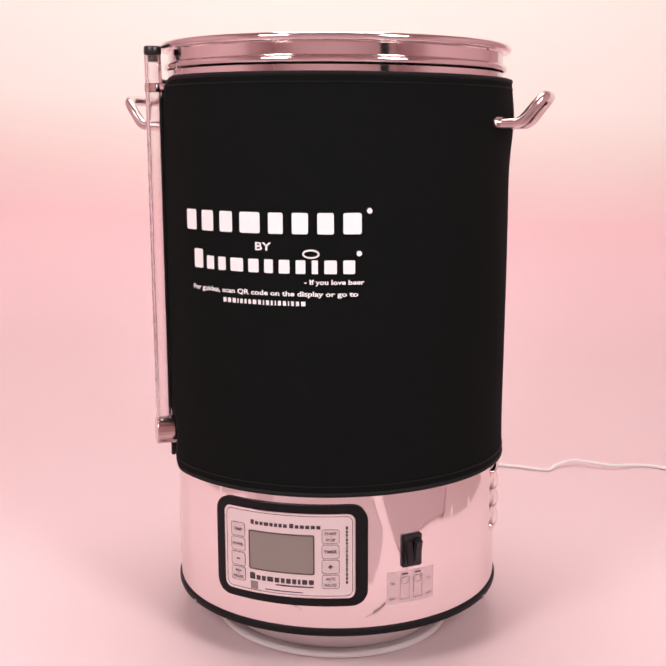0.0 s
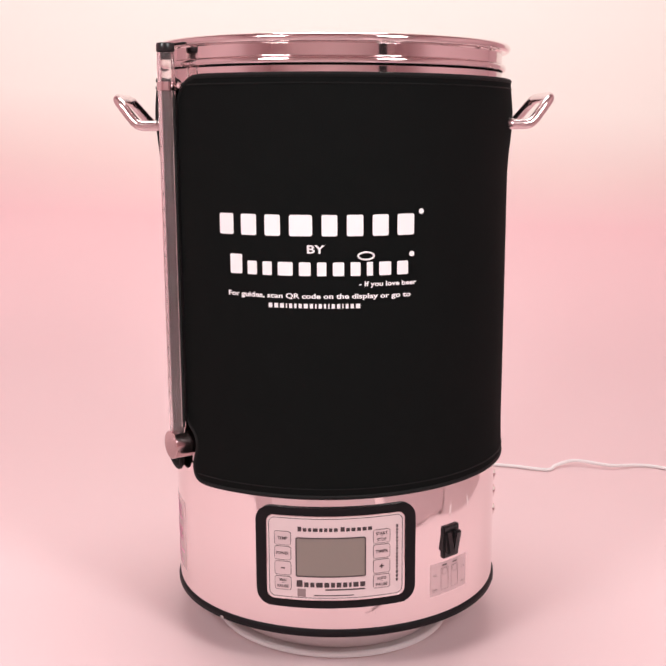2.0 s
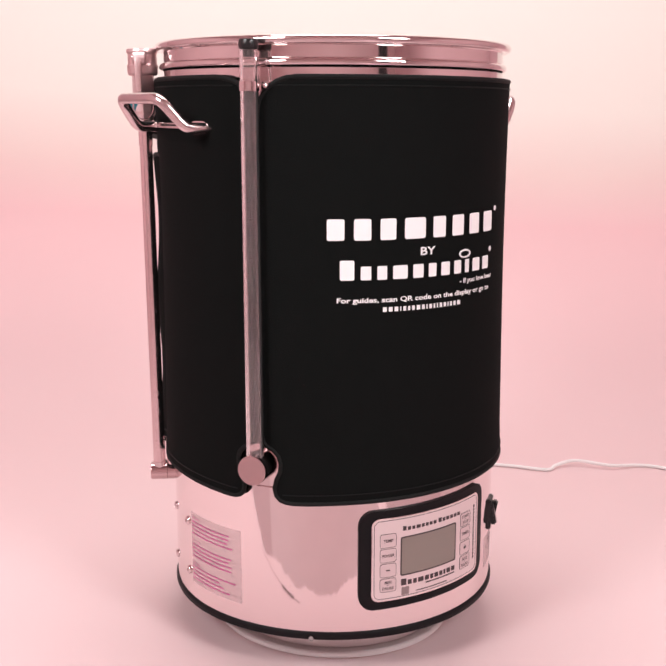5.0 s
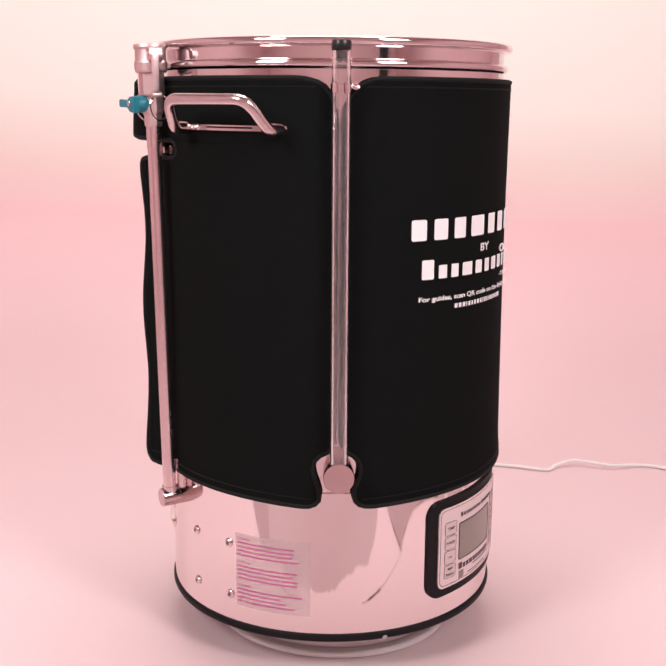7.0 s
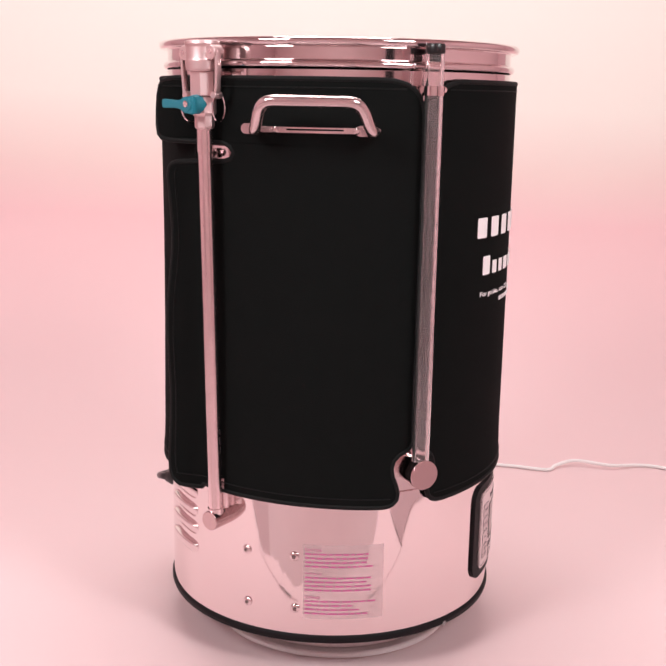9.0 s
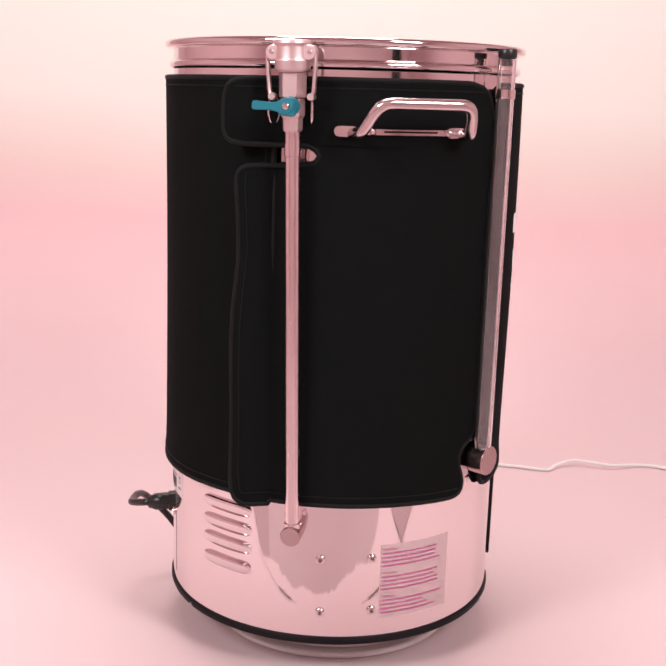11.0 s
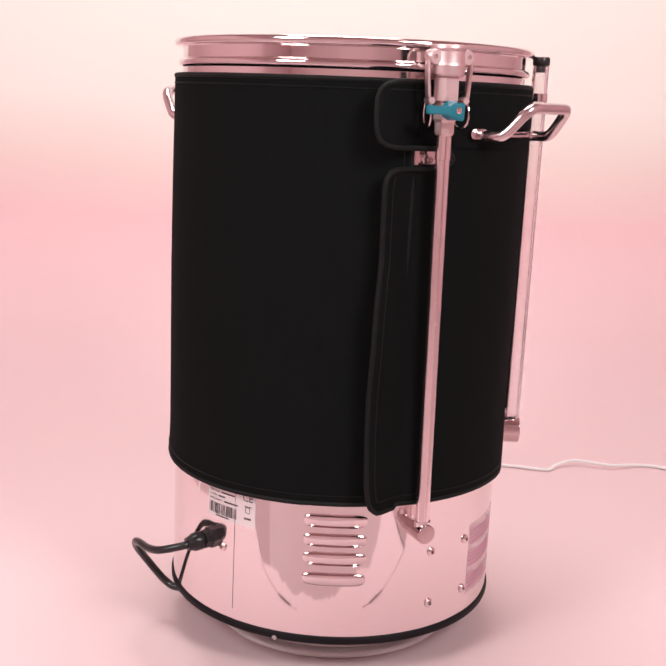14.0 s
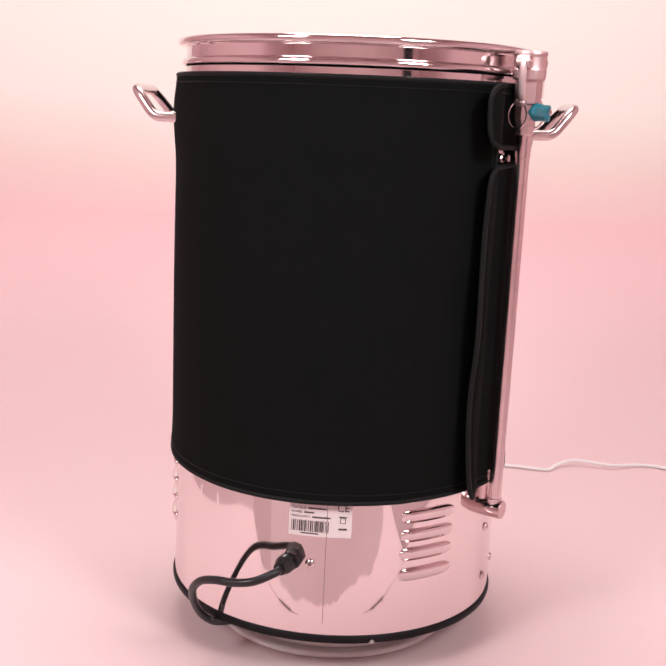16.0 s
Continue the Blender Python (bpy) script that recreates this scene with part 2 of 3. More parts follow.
def backdrop():
    bm = bmesh.new()
    edge = random.Random(4)
    xs = [-1.0 + 2.0 * k / 320 for k in range(321)]
    prof = [(0.3, 0.0), (0.62, 0.0)]
    for k in range(1, 13):
        a = radians(90 * k / 12)
        prof.append((0.62 + 0.45 * math.sin(a), 0.45 - 0.45 * math.cos(a)))
    prof.append((1.07, 2.4))
    cols = []
    for x in xs:
        front = -interp([(-k, v) for k, v in PAPER_FRONT], -x)
        torn = 1 if -0.26 < x < 0.17 else 0.3
        front += torn * (0.005 * math.sin(x * 41 + 1) + 0.004 * math.sin(x * 97) + edge.uniform(-0.004, 0.004))
        cols.append([bm.verts.new((x, front, 0.0)), bm.verts.new((x, front + 0.003, 0.0)), bm.verts.new((x, -0.2 if front < -0.21 else front + 0.01, 0.0))] + [bm.verts.new((x, y, z)) for y, z in prof])
    for a, b in zip(cols, cols[1:]):
        for k in range(len(a) - 1):
            bm.faces.new((a[k], b[k], b[k + 1], a[k + 1]))
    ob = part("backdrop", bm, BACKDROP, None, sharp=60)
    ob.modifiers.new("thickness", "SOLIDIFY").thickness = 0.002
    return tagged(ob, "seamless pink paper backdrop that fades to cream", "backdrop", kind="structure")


backdrop()
room_box("floor", -1.8, 1.8, -2.2, 1.2, -0.12, -0.004, TABLE, "mauve painted studio floor")
room_box("wall_west", -1.9, -1.8, -2.3, 1.2, -0.12, 2.5, WALL, "pink painted studio wall")
room_box("wall_east", 1.8, 1.9, -2.3, 1.2, -0.12, 2.5, WALL, "pink painted studio wall")
# unseen wall set close and pale as a reflector for the rim
room_box("wall_south", -1.8, 1.8, -2.3, -2.2, -0.12, 2.5, BOUNCE_WALL, "unseen pale pink wall that brightens the rim's reflections")
room_box("wall_north", -1.9, 1.9, 1.2, 1.3, -0.12, 2.5, WALL, "pink painted studio wall")
room_box("ceiling", -1.9, 1.9, -2.3, 1.3, 2.5, 2.6, CEILING, "rose painted studio ceiling")


def floor_sheet(name, points, z, material, label):
    """A thin sheet lying flat, cut to an outline."""
    bm = bmesh.new()
    low, top = [[bm.verts.new((x, y, h)) for x, y in points] for h in (z, z + 0.0015)]
    n = len(points)
    bm.faces.new(top)
    bm.faces.new(low[::-1])
    for k in range(n):
        bm.faces.new((low[k], low[(k + 1) % n], top[(k + 1) % n], top[k]))
    bmesh.ops.recalc_face_normals(bm, faces=bm.faces)
    return tagged(part(name, bm, material, None, sharp=20), label, "paper")


# dark strip drawn where only shade lies on the floor
floor_sheet("paper_offcut", [(-0.245, -0.368), (-0.27, -0.354), (-0.36, -0.384), (-0.47, -0.422), (-0.75, -0.53), (-0.60, -0.72), (-0.37, -0.485)], -0.0035, FLOOR_OVERLAY, "dusky mauve strip standing for shade on the studio floor")
# wedge laid over the paper to draw the floor beyond its edge
floor_sheet("paper_offcut", [(0.305, -0.352), (0.345, -0.370), (0.42, -0.385), (0.47, -0.382), (0.55, -0.32), (0.61, -0.22), (1.10, -0.20), (1.10, -1.05), (0.44, -1.05), (0.352, -0.54), (0.326, -0.43)], 0.0012, FLOOR_OVERLAY, "dusky mauve wedge laid on pink paper as floor beyond its edge")
for side in (-1, 1):
    fold = smooth_path([(side * x, y, 0.0006) for x, y in ((0.09, -0.3150), (0.15, -0.3215), (0.22, -0.334), (0.30, -0.346))], 5)
    tagged(part("paper_seam", sweep(fold, 0.0004, 6), TABLE), "thin overlapping seam in the pink paper", "seam", "paper seams", kind="structure")
    # dark stroke in place of the curled paper edge's shadow
    curl = smooth_path([(side * x, y, 0.0016) for x, y in ((0.112, -0.3155), (0.135, -0.3190), (0.160, -0.3225))], 4)
    tagged(part("paper_tear", sweep(curl, 0.0012, 6), SEAM_SHADE), "short dark stroke for the shadow of a curled paper edge", "tear", "paper tears", kind="structure")
# one more shadow stroke, along the wedge's inner edge
curl = smooth_path([(0.306, -0.348, 0.0030), (0.316, -0.385, 0.0030), (0.326, -0.432, 0.0030)], 4)
tagged(part("paper_tear", sweep(curl, 0.0012, 6), SEAM_SHADE), "dark stroke for the shadow along the wedge's curled edge", "tear", "paper tears", kind="structure")
for tab_x, tab_y, tab_turn in ((0.625, -0.14, 8), (0.640, 0.05, 3), (-0.625, -0.14, -8), (-0.640, 0.05, -3)):
    tab = part("tape_tab", box(0.045, 0.016, 0.0006, pose(tab_x, tab_y, 0.0016, 0, 0, tab_turn)), PAPER)
    tagged(tab, "short white tape tab holding the paper edge", "tape", "tape tabs")


def floor_cable():
    pts = [(-0.25, 0.62), (0.05, 0.55), (0.20, 0.545), (0.285, 0.534), (0.345, 0.518), (0.365, 0.538), (0.40, 0.553), (0.455, 0.538),
           (0.508, 0.556), (0.547, 0.543), (0.62, 0.49), (0.85, 0.40), (1.2, 0.42), (1.75, 0.5)]
    lift = [0, 0, 0, 0, 0, 0.002, 0.006, 0.004, 0, 0, 0, 0, 0, 0]
    path = smooth_path([(x, y, 0.0032 + z) for (x, y), z in zip(pts, lift)], 8)
    ob = part("power_cable", sweep(path, 0.0028, 8), WHITE_CORD)
    tagged(ob, "thin white power cable lying loosely on the pink paper", "cable")


floor_cable()


# ---- the turntable ----
def turntable():
    t = tagged(new("turntable"), "round white plastic turntable under the kettle", "turntable")
    part("base_plate", lathe([(1e-7, 0.0005), (0.1315, 0.0005), (0.1332, 0.002), (0.1332, 0.0060), (0.1315, 0.0075), (1e-7, 0.0075)]), DISC, t)
    part("platform", lathe([(1e-7, 0.0078), (0.122, 0.0078), (0.1235, 0.010), (0.1235, 0.041), (0.122, 0.0425), (1e-7, 0.0425)]), DISC, t)
    return t


# ---- a black screen added behind the camera, only mirrored in the polished rim ----
def black_screen(at_x, at_y, wide, z0, z1, turn, label):
    m = pose(at_x, at_y, 0, 0, 0, turn)
    s = tagged(new("black_screen"), label, "screen")
    part("panel", box(wide, 0.012, z1 - z0, m @ Matrix.Translation((0, 0, (z0 + z1) / 2)), 0.003), BLACK_CLOTH, s)
    for x in (-wide / 2 + 0.03, wide / 2 - 0.03):
        part("cord", box(0.004, 0.004, 2.5 - z1, m @ Matrix.Translation((x, 0, (z1 + 2.5) / 2))), BLACK_CLOTH, s)


black_screen(0.88, -1.50, 0.17, 0.40, 1.15, 31, "narrow black screen added out of view, hung on cords, for a dark reflection")


# ---- unseen housings, added behind the lamps ----
def lamp_housing(m, w, h):
    thing = tagged(new("lamp_housing"), "added black cloth housing behind an unseen lamp", "studio lamp", "studio lamps")
    bm = bmesh.new()
    deep = 0.30 if w < 1 else 0.06
    rings = []
    for k, z in ((1.05, -0.015), (1.05, 0.02), (0.45 if w < 1 else 0.98, deep)):
        rings.append([bm.verts.new((sx * w * k / 2, sy * h * k / 2, z)) for sx, sy in ((-1, -1), (1, -1), (1, 1), (-1, 1))])
    for a, c in zip(rings, rings[1:]):
        for k in range(4):
            bm.faces.new((a[k], a[(k + 1) % 4], c[(k + 1) % 4], c[k]))
    bm.faces.new(rings[-1])
    bm.transform(m)
    part("shell", bm, BLACK_CLOTH, thing)
    top = m @ Vector((0, 0, deep * 0.8))
    part("hanger", box(0.02, 0.02, 2.5 - top.z, Matrix.Translation((top.x, top.y, (2.5 + top.z) / 2))), BLACK_CLOTH, thing)


for lamp_pose, lamp_w, lamp_h in LAMPS:
    lamp_housing(lamp_pose, lamp_w, lamp_h)


# ---- the kettle ----
KETTLE = tagged(new("brewing_kettle"), "polished steel electric brewing kettle in a black neoprene jacket", "kettle")
R_BASE, R_JACKET = 0.180, 0.1868


def tip(phi, z):
    """The pot's upper part sits a little askew on its base."""
    u = min(max((z - 0.42) / 0.14, 0), 1)
    return -(0.0010 + 0.0018 * math.sin(radians(phi))) * u * u * (3 - 2 * u)


def kettle_body():
    part("base_drum", lathe([(0.150, 0.0405), (0.1792, 0.0405), (R_BASE, 0.0413), (R_BASE, 0.0420), (R_BASE, 0.0440), (R_BASE, 0.1900), (R_BASE, 0.1932), (R_BASE, 0.1936), (0.1795, 0.1941), (0.1782, 0.1946), (0.1782, 0.1960),
                             (0.1795, 0.1965), (0.1795, 0.1975), (0.1795, 0.2100)], 160),
         STEEL, KETTLE, "mirror-polished steel base drum", sharp=15)
    part("foot_ring", lathe([(0.150, 0.0350), (0.1800, 0.0350), (0.1814, 0.0358), (0.1821, 0.0378), (0.1821, 0.0412), (0.1813, 0.0432), (0.1800, 0.0440), (0.150, 0.0440)], 128, closed=True),
         RUBBER, KETTLE, "black rubber foot ring")
    part("bottom_plate", lathe([(1e-7, 0.036), (0.14, 0.036), (0.151, 0.0405), (0.151, 0.046), (1e-7, 0.046)], 64), PLASTIC, KETTLE)
    prof = [(0.1792, 0.2100), (0.1792, 0.2200), (0.1792, 0.5945), (0.1792, 0.5985), (0.1793, 0.5992)]
    prof += [(0.1792 + 0.0042 * math.sin(radians(a)), 0.6038 - 0.0042 * math.cos(radians(a))) for a in range(15, 180, 11)]
    prof += [(0.1791, 0.6083), (0.1791, 0.6092), (0.1791, 0.6180), (0.1791, 0.6190), (0.1800, 0.6200)]
    prof += [(0.1838 + 0.0040 * math.sin(radians(a)), 0.6238 - 0.0041 * math.cos(radians(a))) for a in range(-20, 270, 12)]
    prof += [(0.1770, 0.6160), (0.1770, 0.2200), (1e-7, 0.2200)]
    pot = lathe(prof, 160)
    for v in pot.verts:
        v.co.z += tip(math.degrees(math.atan2(v.co.x, -v.co.y)), v.co.z)
    part("pot", pot, ROLLED, KETTLE, "polished steel pot with a rolled rim and a raised bead", even=True)


def rows_of(table, step=0.012):
    zs = set()
    for (z0, _), (z1, _) in zip(table, table[1:]):
        n = max(1, int((z0 - z1) / step))
        zs |= {round(z0 + (z1 - z0) * k / n, 5) for k in range(n + 1)}
    return zs


J_TOP, J_BOT = 0.5905, 0.1860
# edges of the two panels: height, angle
TUBE_WEST = [(J_TOP, -85.5), (0.5897, -83.0), (0.587, -79.5), (0.583, -77.3), (0.577, -75.5), (0.570, -74.6), (0.562, -74.0), (0.550, -73.8), (0.248, -73.8), (0.243, -74.4),
             (0.2395, -75.8), (0.236, -78.2), (0.231, -79.8), (0.224, -80.5), (0.216, -80.1), (0.208, -79.0), (0.200, -78.3), (0.193, -78.6), (0.189, -79.8), (0.1868, -81.4), (J_BOT, -83.5)]
TUBE_EAST = [(J_TOP, -60.5), (0.5895, -63.0), (0.587, -65.5), (0.583, -67.6), (0.577, -69.6), (0.570, -71.0), (0.562, -71.6), (0.550, -71.8), (0.248, -71.8), (0.243, -71.3),
             (0.2395, -70.4), (0.236, -68.2), (0.231, -66.6), (0.224, -65.9), (0.216, -66.2), (0.208, -67.4), (0.200, -68.0), (0.193, -67.4), (0.189, -66.2), (0.1868, -64.4), (J_BOT, -62.0)]
FLAP = [(J_TOP, -149.0), (0.5897, -150.4), (0.588, -152.8), (0.583, -154.4), (0.575, -155.2), (0.560, -155.3), (0.546, -155.0), (0.538, -154.1), (0.5345, -152.6), (0.5327, -150.2), (0.5322, -148.0),
        (0.5322, -138.0), (0.5312, -133.4), (0.528, -131.3), (0.5225, -130.2), (0.517, -131.2), (0.5145, -133.4), (0.5132, -138.0), (0.5128, -146.0), (0.5120, -149.0), (0.510, -150.5), (0.506, -151.5), (0.498, -152.0),
        (0.43, -151.6), (0.38, -152.5), (0.35, -152.7), (0.30, -153.1), (0.26, -153.0), (0.215, -152.6), (0.200, -152.0), (0.193, -151.2), (0.189, -150.0), (0.1868, -149.2), (J_BOT, -147.0)]
UNDER = [(J_TOP, 217.5), (0.545, 217.5), (0.535, 216.5), (0.510, 216.5), (0.50, 217.0), (J_BOT, 216.2)]


def ease(t):
    t = min(max(t, 0), 1)
    return t * t * (3 - 2 * t)


def skin(phi, z, over):
    """Radius of the jacket's outside."""
    r = R_JACKET + 0.0012 * math.sin(radians(2.3 * phi + 40)) * math.sin(z * 11)
    r += 0.0007 * ease((0.23 - z) / 0.04)
    for mount in (-105.0, 76.0):
        r += (0.0042 * math.exp(-((z - 0.550) / 0.034) ** 2) + 0.0008 * ease((z - 0.53) / 0.04)) * math.exp(-((phi - mount) / 25) ** 4)
    if over:
        lift = ease((-141 - phi) / 12)
        r += (0.0180 + 0.0045 * ease((z - 0.505) / 0.03)) * lift + 0.0020 * math.sin(z * 38 + 0.6) * lift + 0.0012 * math.exp(-((phi + 147) / 3) ** 2) * (0.5 + 0.5 * math.sin(z * 23))
    elif phi > 190:
        r += 0.0008 * math.sin(z * 30) - 0.0006
    return r


def sag(phi):
    """How far the jacket's lower edge rises or hangs."""
    return 0.0016 * math.sin(radians(phi * 2 + 20)) - 0.0038 * math.exp(-((phi + 73) / 22) ** 2)


def jacket_panel(name, left, right, over, jacket, label):
    zs = sorted(rows_of(left) | rows_of(right), reverse=True)
    cols = 84 if over else 200
    bm = bmesh.new()
    outer, inner = [], []
    for z in zs:
        a, b = interp(left, z), interp(right, z)
        row = []
        for k in range(cols + 1):
            u = k / cols
            row.append(a + (b - a) * u)
        zz = [z + tip(p, z) + (sag(p) - (0.0036 * ease((-142.4 - p) / 0.8) if over else 0)) * ease((0.26 - z) / 0.07) for p in row]
        outer.append([bm.verts.new(at(skin(p, z, over), p, q)) for p, q in zip(row, zz)])
        inner.append([bm.verts.new(at(skin(p, z, over) - (0.0050 if over else 0.0064), p, q)) for p, q in zip(row, zz)])
    n = len(zs)
    for i in range(n - 1):
        for k in range(cols):
            bm.faces.new((outer[i][k], outer[i + 1][k], outer[i + 1][k + 1], outer[i][k + 1]))
            bm.faces.new((inner[i][k], inner[i][k + 1], inner[i + 1][k + 1], inner[i + 1][k]))
        bm.faces.new((outer[i][0], inner[i][0], inner[i + 1][0], outer[i + 1][0]))
        bm.faces.new((outer[i][-1], outer[i + 1][-1], inner[i + 1][-1], inner[i][-1]))
    for k in range(cols):
        bm.faces.new((outer[0][k], outer[0][k + 1], inner[0][k + 1], inner[0][k]))
        bm.faces.new((outer[-1][k], inner[-1][k], inner[-1][k + 1], outer[-1][k + 1]))
    rim = [v.co.copy() for v in outer[0]] + [r[-1].co.copy() for r in outer[1:-1]] + [v.co.copy() for v in reversed(outer[-1])] + [r[0].co.copy() for r in reversed(outer[1:-1])]
    ob = part(name, bm, NEOPRENE, jacket, label)
    path = [p * 1.0 for p in rim]
    for p in path:
        f = 1 - 0.0014 / math.hypot(p.x, p.y)
        p.x, p.y = p.x * f, p.y * f
    thin = [path[0]]
    for p in path[1:]:
        if (p - thin[-1]).length > 0.0016:
            thin.append(p)
    part("piping", sweep(thin, 0.0026, 8, True), PIPING, ob, "stitched black edge binding")
    def line(za, zb, flip, inset):
        n, out = 60, []
        for k in range(n + 1):
            z = za + (zb - za) * k / n
            p = interp(right, z) - inset if flip else interp(left, z) + inset
            out.append(at(skin(p, z, over) + 0.0003, p, z))
        return out

    top, low = J_TOP - 0.0075, J_BOT + 0.0085
    a0, a1 = interp(left, top) + 2.2, interp(right, top) - 2.2
    b0, b1 = interp(left, low) + 2.2, interp(right, low) - 2.2
    n = 40 if over else 120
    part("stitching", sweep([at(skin(a0 + (a1 - a0) * k / n, top, over) + 0.0003, a0 + (a1 - a0) * k / n, top + tip(a0 + (a1 - a0) * k / n, top)) for k in range(n + 1)], 0.0007, 5), PIPING, ob)
    part("stitching", sweep([at(skin(b0 + (b1 - b0) * k / n, low, over) + 0.0003, b0 + (b1 - b0) * k / n, low + sag(b0 + (b1 - b0) * k / n) * 0.97) for k in range(n + 1)], 0.0007, 5), PIPING, ob)
    part("stitching", sweep(line(0.535 if over else 0.55, 0.19, not over, 2.3) if not over else line(0.506, 0.196, False, 2.3), 0.0007, 5), PIPING, ob)
    return ob


def block_word(name, widths, total, height, gap, phi, z, r, material, parent, tall_first=1.0, upright=False):
    """A brand word as plain blocks, a part for each letter."""
    scale = (total - gap * (len(widths) - 1)) / sum(widths)
    x = -total / 2
    for k, w in enumerate(widths):
        h = height * (tall_first if k == 0 else 1)
        bm = moved(slab(w * scale, h, min(w * scale, h) * 0.12, 0.0003, 4), x + w * scale / 2, (h - height) / 2)
        if upright:
            bmesh.ops.rotate(bm, verts=bm.verts, cent=(0, 0, 0), matrix=Matrix.Rotation(radians(90), 3, "Z"))
        part(name, wrapped(bm, phi, z, r), material, parent)
        x += w * scale + gap


URL = [1, 1, 1, 0.3, 0.8, 0.6, 0.8, 1, 0.8, 0.35, 0.8, 0.5, 0.35, 0.8, 0.8, 0.3, 0.7, 0.8, 1.1]
LONG_WORD = [1.15, 0.85, 0.8, 1.25, 0.95, 0.75, 0.9, 0.8, 0.5, 1.0, 0.95]


def jacket():
    j = tagged(new("insulating_jacket"), "")
    j.parent = KETTLE
    front = jacket_panel("front_panel", TUBE_EAST, UNDER, False, j, "black neoprene jacket panel with white printing")
    side = jacket_panel("side_panel", FLAP, TUBE_WEST, True, j, "black neoprene jacket panel with an overlapping flap")
    return j, front, side


def arc(deg):
    return radians(deg) * R_JACKET


def jacket_print(front):
    r = R_JACKET + 0.0013
    add = lambda name, bm, phi, z: part(name, wrapped(bm, phi, z, r), PRINT, front, "white printing on the jacket")
    block_word("brand_block", [1, 1, 0.95, 1.35, 0.9, 0.95, 0.95, 1.05], arc(60.0), 0.0200, 0.0088, -21.8, 0.4522, r, PRINT, front)
    add("printed_word", letters("BY", arc(5.2), 0.0078, embolden=0.022), -21.0, 0.4300)
    block_word("brand_block", LONG_WORD, arc(54.4), 0.0130, 0.0060, -20.9, 0.4112, r, PRINT, front, 1.45)
    cap = [(0.0075 * math.cos(radians(a)), 0.0035 * math.sin(radians(a))) for a in range(0, 360, 15)]
    ring = sweep([Vector((x, y, 0.0003)) for x, y in cap], 0.0009, 6, True)
    add("brand_emblem", moved(ring, 0, 0), -6.6, 0.4235)
    add("printed_line", letters("- If you love beer", arc(17.6), 0.0062, embolden=0.030), 0.1, 0.3962)
    add("printed_line", letters("For guides, scan QR code on the display or go to", arc(56.2), 0.0064, embolden=0.030), -20.9, 0.3848)
    block_word("address_block", URL, arc(27.2), 0.0044, 0.0020, -21.8, 0.3760, r, PRINT, front)
    for phi, z in ((10.3, 0.4640), (7.3, 0.4240)):
        add("brand_dot", slab(0.0052, 0.0052, 0.0025, 0.0003, 6), phi, z)


def handle_part(phi):
    s = 0.0535
    pts = [(-s, 0.176, 0.5445), (-s, 0.194, 0.5445), (-s + 0.0003, 0.2005, 0.5449), (-s + 0.0012, 0.2055, 0.5472), (-s + 0.0030, 0.2100, 0.5518), (-s + 0.0055, 0.2160, 0.5594),
           (-s + 0.0075, 0.2198, 0.5642), (-s + 0.0105, 0.2232, 0.5684), (-s + 0.0150, 0.2256, 0.5712), (-s + 0.0205, 0.2266, 0.5722), (-s + 0.030, 0.2268, 0.5723)]
    pts = pts + [(-x, y, z) for x, y, z in reversed(pts)]
    m = radial(phi, 0, 0)
    path = smooth_path([m @ Vector(p) for p in pts], 5)
    h = part("handle", sweep(path, 0.0053, 16), HANDLE, KETTLE, "bent polished steel tube handle")
    strip = slab(0.118, 0.0052, 0.0015, 0.0022)
    face = R_JACKET + 0.0042
    part("mounting_strip", wrapped(strip, phi, 0.5462, face), HANDLE, h, "thin steel mounting strip")
    part("slot", wrapped(slab(0.052, 0.0015, 0.0006, 0.0005), phi, 0.5466, face + 0.0022), RUBBER, h)
    for x in (-0.0600, 0.0465):
        part("foot_plate", wrapped(slab(0.021, 0.0094, 0.0046, 0.0030), phi + math.degrees(x / face), 0.5462, face - 0.0004), HANDLE, h, "rounded steel foot plate", even=True)
    for x in (-0.0360, 0.0375):
        part("screw", rod([(0.0030, 0), (0.0030, 0.0018), (0.002, 0.0030)], radial(phi + math.degrees(x / face), face + 0.0018, 0.5462) @ pose(0, 0, 0, -90), 12), STEEL, h)


